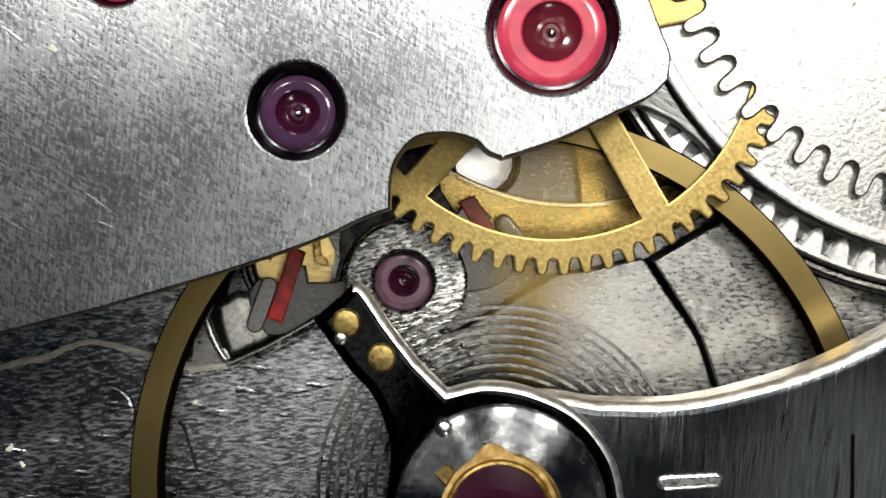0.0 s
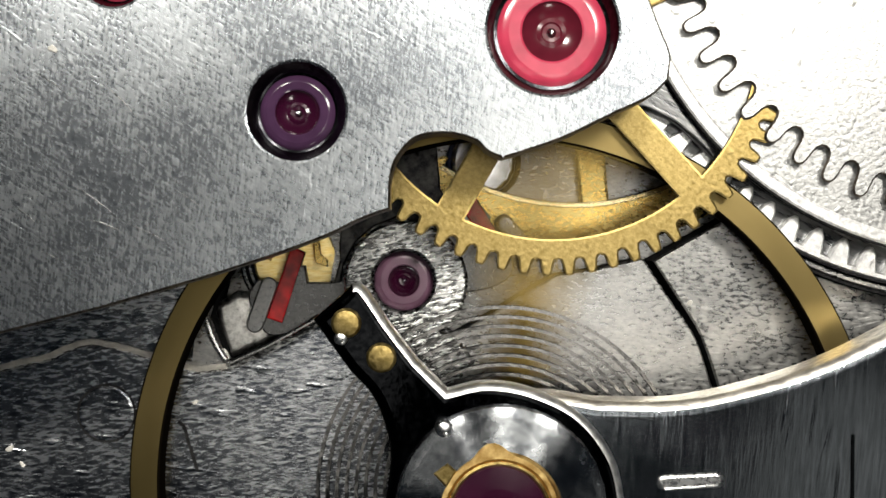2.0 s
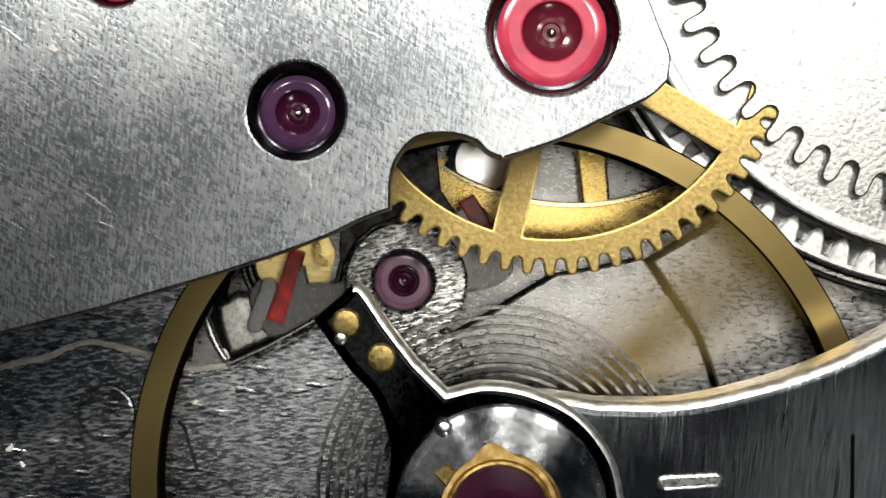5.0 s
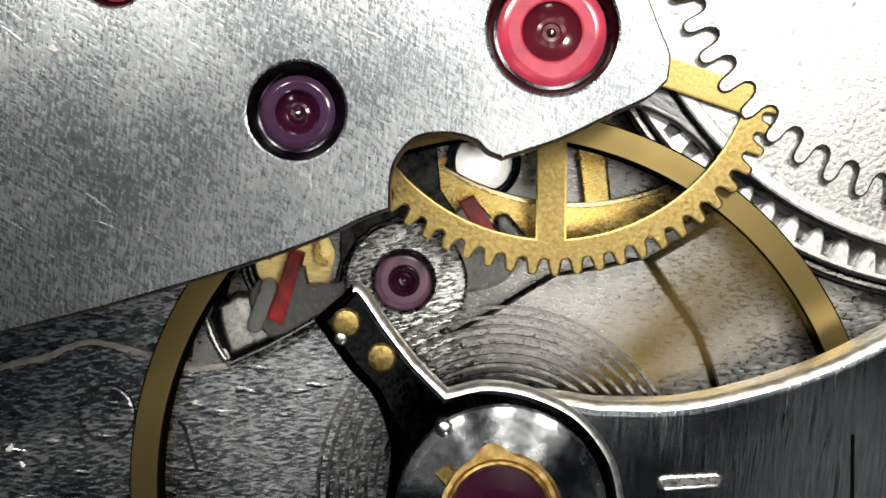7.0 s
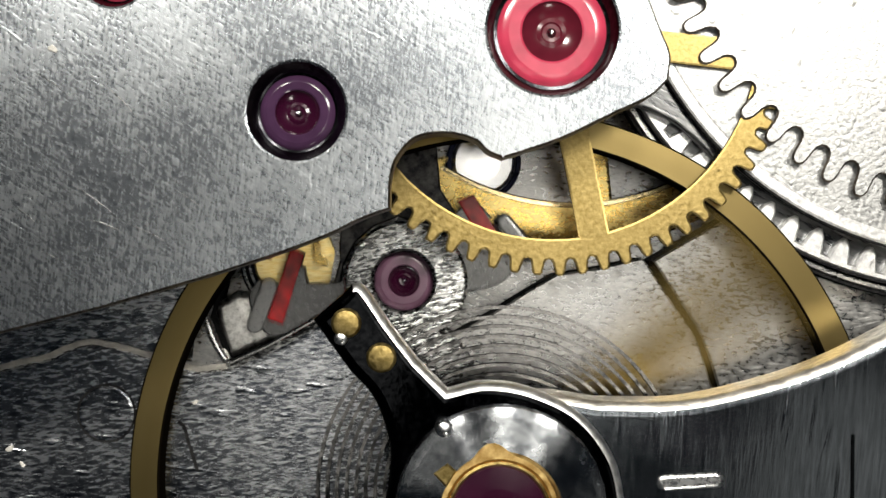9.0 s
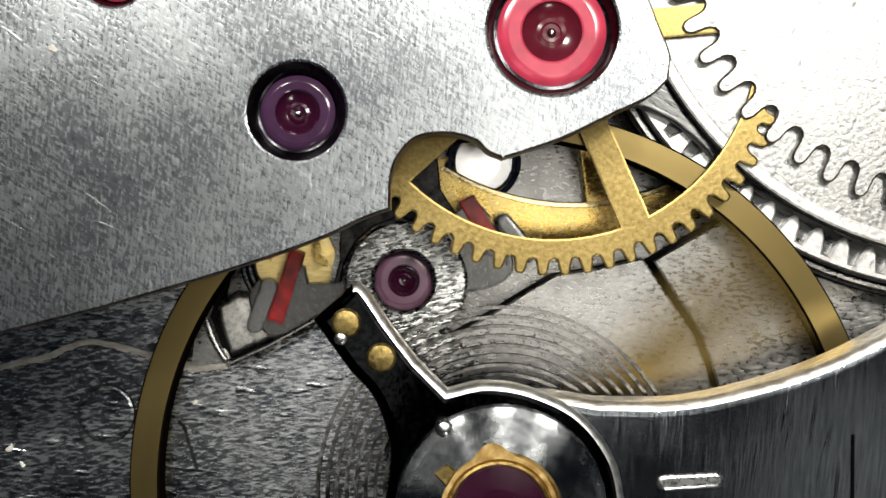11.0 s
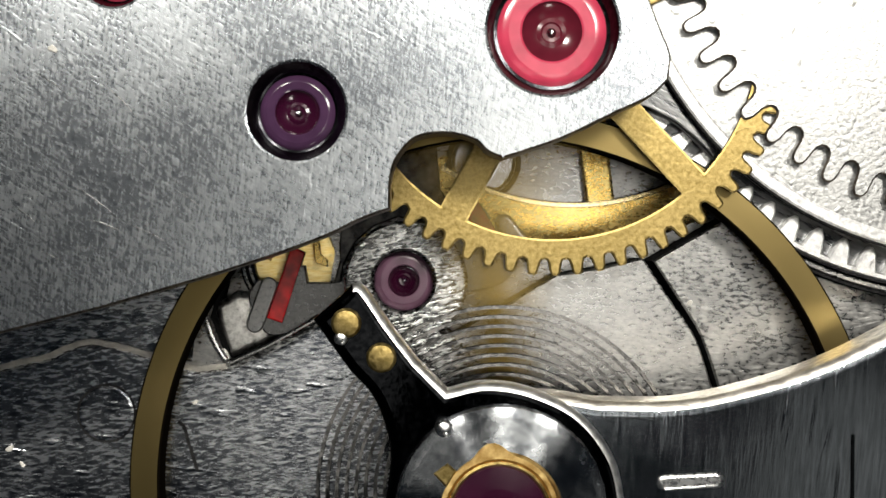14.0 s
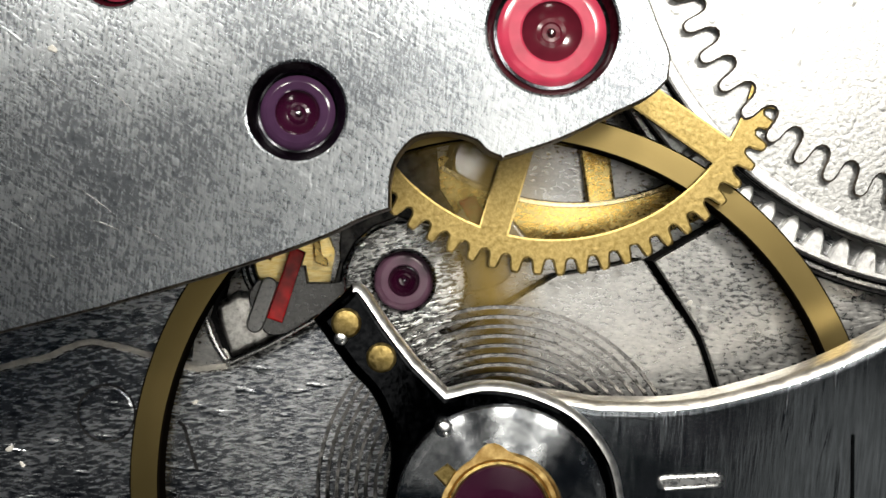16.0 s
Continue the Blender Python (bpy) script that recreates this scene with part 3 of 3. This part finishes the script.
def cap_setting():
    z = 0.3
    e = hub("cap_jewel", 884, 910, z, "dark purple cap jewel in a gold setting", "jewel")
    r = wide(1, z)
    pts = []
    for i in range(72):
        a = 5 * i
        lobe = max(0.0, math.cos(radians(3 * (a - 97)))) ** 3
        pts.append(((112 + 20 * lobe) * r * math.cos(radians(a)), (112 + 20 * lobe) * r * math.sin(radians(a))))
    part("setting", slab(pts, [circle(91 * r, 48)], -0.15, 0, 0.05), GOLD, e, "worn gold setting")
    part("inner_bezel", lathe([(92 * r, -0.1), (92 * r, -0.02), (88 * r, 0.0), (85 * r, -0.03), (85 * r, -0.1)], 64), BRASS, e, "thin brass bezel")
    part("stone", lathe([(86 * r, -0.15), (86 * r, -0.04), (82 * r, -0.015), (45 * r, 0.0), (0, 0.004)], 64), DARKRUBY, e, "domed dark purple ruby")
    return e


balance_cock(), regulator(), cap_setting()


# ---- the barrel ----
def waved(n, root, tip):
    """A rim of round teeth and round gaps alike."""
    pts, mid, dep = [], (root + tip) / 2, (tip - root) / 2
    for i in range(n * 16):
        a = 2 * math.pi * i / 16
        q = (a + 0.42 * math.sin(2 * a)) / n
        rr = mid + dep * math.cos(a)
        pts.append((rr * math.cos(q), rr * math.sin(q)))
    return pts


def barrel():
    z = -1.50
    e = hub("barrel", 1735, -187, z, "bright nickel mainspring barrel with pointed teeth", "barrel")
    r = wide(1, z)
    part("drum", slab(circle(640 * r, 120), [], -0.9, 0.0, 0.04), WHITESTEEL, e)
    part("tooth_floor", slab(circle(706 * r, 160), [circle(640 * r, 160)], -0.62, -0.40, 0.01), WELLSTEEL, e, "dark floor between the teeth")
    part("cover_groove", lathe([(642 * r, -0.04), (642.5 * r, 0.002), (646 * r, 0.002), (647 * r, -0.05)], 160), DARKEDGE, e, "thin dark groove round the cover")
    part("cover_ring", lathe([(642 * r, -0.05), (642 * r, 0.0), (638 * r, 0.012), (623 * r, 0.012), (619 * r, 0.0), (619 * r, -0.01)], 160), TOOTHSTEEL, e, "polished edge of the barrel cover")
    n = 84
    inner = []
    for i in range(n):
        for f, rr in ((0.0, 662), (0.18, 650), (0.32, 650), (0.50, 662), (0.62, 690), (0.88, 690)):
            a = 2 * math.pi * (i + f) / n
            inner.append((rr * r * math.cos(a), rr * r * math.sin(a)))
    part("tooth_ring", slab(circle(704 * r, 160), [inner], -0.6, -0.26, 0.03), TOOTHSTEEL, e)
    part("lower_flange", slab(circle(722 * r, 160), [circle(708 * r, 160)], -0.8, -0.4, 0.03), PLATE, e, "bright lower flange")
    # a solid black ring stands in for the shade of the gap
    part("gap_shade_ring", lathe([(704 * r, -0.45), (705 * r, -0.30), (707.5 * r, -0.30), (708 * r, -0.45)], 160), DARKEDGE, e, "black ring painting the shaded gap under the teeth")
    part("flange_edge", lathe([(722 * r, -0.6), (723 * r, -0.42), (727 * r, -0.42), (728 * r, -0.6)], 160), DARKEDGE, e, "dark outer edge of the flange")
    return e


def well_cover():
    """The dark thin plate that reaches over the barrel's teeth beside the sweep of the balance."""
    z = -1.58
    e = hub("barrel_well_cover", 1160, 190, z, "dark streaked steel plate beside the barrel's teeth", "plate")
    ox, oy = at(1160, 190, z)
    out = drawn(z, (1060, 172), [(1110, 184), (1160, 200), (1205, 226), (1264, 282)], [(1266, 272), (1247, 243), (1220, 209), (1190, 165), (1160, 105)], (1060, 60))
    part("cover_plate", slab([(x - ox, y - oy) for x, y in out], [], -0.14, 0, 0.05, 3), WELLSTEEL, e)
    return e


def ratchet_wheel():
    z = -1.35
    e = hub("ratchet_wheel", 1735, -187, z, "satin white steel ratchet wheel with rounded teeth", "gear wheel")
    r = wide(1, z)
    e.rotation_euler = (0, 0, radians(-0.36))
    part("wheel_rim", slab(waved(58, 524 * r, 578 * r), [], -0.035, 0, 0.028), WHITESTEEL, e, wall=BEVELSHADE, steep=0.8)
    return e


barrel(), well_cover(), ratchet_wheel()


def brass_bush():
    z = Z_FLOOR + 0.10
    e = hub("brass_bush", 524, 462, z, "bright brass bushing set in the main plate", "bushing")
    r = wide(1, z)
    e.rotation_euler = (radians(1.5), radians(9), 0)
    part("bush_disc", lathe([(0, 0), (70 * r, 0), (73 * r, -0.02), (74 * r, -0.12)], 64), BUSHBRASS, e)
    part("bush_groove", lathe([(73 * r, -0.08), (98 * r, -0.08), (98 * r, -0.3)], 64), DARKEDGE, e, "black groove round the bushing")
    for inner in (79, 90):
        part("collar", lathe([(inner * r, -0.09), (inner * r, -0.03), ((inner + 4) * r, -0.02), ((inner + 5) * r, -0.09)], 64), BRIGHTSTEEL, e, "bright thin steel collar")
    return e


brass_bush()


def steel_post():
    z = -3.02
    e = hub("steel_post", 856, 288, z, "polished white steel post standing in the recess", "post")
    r = wide(1, z)
    part("post_head", lathe([(0, 0.01), (30 * r, 0.008), (50 * r, 0.0), (56 * r, -0.04), (58 * r, -0.25)], 48), PINSTEEL, e)
    part("post_collar", lathe([(57 * r, -0.02), (59 * r, 0.0), (65 * r, -0.005), (67 * r, -0.03), (67 * r, -0.25)], 48), NAVYSTEEL, e, "dark blued collar")
    e.rotation_euler = (radians(5), radians(3), 0)
    return e


steel_post()


# ---- dust ----
def dust_fleck(u, v, z, size, lean):
    e = hub("dust_fleck", u, v, z, "tiny pale fleck of dust lying on the metal", "dust", "dust flecks")
    rnd = random.Random(u)
    out = []
    for i in range(9):
        a = math.radians(40 * i)
        k = size * (0.7 + 0.6 * rnd.random())
        x, y = k * 1.5 * math.cos(a), k * math.sin(a)
        out.append((x * math.cos(lean) - y * math.sin(lean), x * math.sin(lean) + y * math.cos(lean)))
    part("fleck", slab(out, [], -0.005, size * 0.7, size * 0.4, 2), DUST, e)


for fleck in ((94, 86, 0, 0.05, -0.5), (346, 712, Z_PLATE + 0.10, 0.035, 0.2), (18, 794, Z_PLATE + 0.10, 0.05, 0.4), (1221, 536, Z_PLATE, 0.04, 0.9), (40, 822, Z_PLATE + 0.10, 0.035, -0.8)):
    dust_fleck(*fleck)


def dust_fibre():
    z = Z_PLATE + 0.10
    e = hub("dust_fibre", 330, 780, z, "thin dark curved fibre lying on the main plate", "fibre")
    ox, oy = at(330, 780, z)
    line = [(x - ox, y - oy) for x, y in drawn(z, [(316, 746), (327, 757), (333, 780), (340, 800), (350, 832)])]
    part("strand", ribbon(line, 0.045, -0.005, 0.035), DARKEDGE, e)


dust_fibre()


# ---- what moves ----
BEAT = 0.2
LAST = int(SECONDS * FPS)


def motions():
    def turned(ob, angle, rows_of):
        x, y, z = ob.location
        walk(ob, [(t, pose(x, y, z, 0, 0, angle(t))) for t in rows_of])

    each = [i / FPS for i in range(LAST + 1)]

    def swing(t):
        return math.sin(2 * math.pi * 2.5 * t + radians(8))

    def beats(t):
        """Beats gone by, each a quick step; the two ways of the lever differ a little in time."""
        done = 0.0
        for k in range(max(0, int(t / BEAT) - 1), int(t / BEAT) + 3):
            start = k * BEAT + (0.010 if k % 2 else -0.056)
            done = max(done, k - 1 + min(1.0, max(0.0, (t - start) / 0.022))) if t > start else done
        return done

    def lull(t):
        """Where an arm rests at the end of its backward swing."""
        rests = ((0, 44), (0.7, 25), (1.5, 24), (3.5, 38), (11.5, 37), (13.5, 24), (15.5, 34), (16, 26))
        for (t0, a), (t1, b) in zip(rests, rests[1:]):
            if t <= t1:
                return a + (b - a) * (t - t0) / (t1 - t0)
        return rests[-1][1]

    def balance(t):
        w, s = 2 * math.pi * 2.5 * t, t / SECONDS
        fore, top, back, low = 80 + 14 * s, 189 - 7 * s, 47 - 13.5 * s, lull(t)
        even, odd = (fore + back) / 2, (top + low) / 2
        return (even + odd) / 2 + (top - low) / 2 * math.sin(w) + (fore - back) / 2 * math.cos(w) + (even - odd) / 2 * math.cos(2 * w)

    turned(BALANCE, balance, each)
    turned(FOURTH, lambda t: -60 + 1.215 * beats(t), each)
    turned(ESCAPE, lambda t: -12.0 * beats(t), each)
    turned(CENTRE, lambda t: 0.11 * t, (0, SECONDS))

    def lever(t):
        k = beats(t)
        i, f = math.floor(k), k - math.floor(k)
        a, b = (0.0, 14.0) if i % 2 == 0 else (14.0, 0.0)
        return a + (b - a) * f

    turned(FORK, lever, each)
    for k, coil in enumerate(COILS):
        walk(coil, [(t, pose(0, 0, 0, 0, 0, (10 - k) * 1.6 * swing(t))) for t in each])


motions()
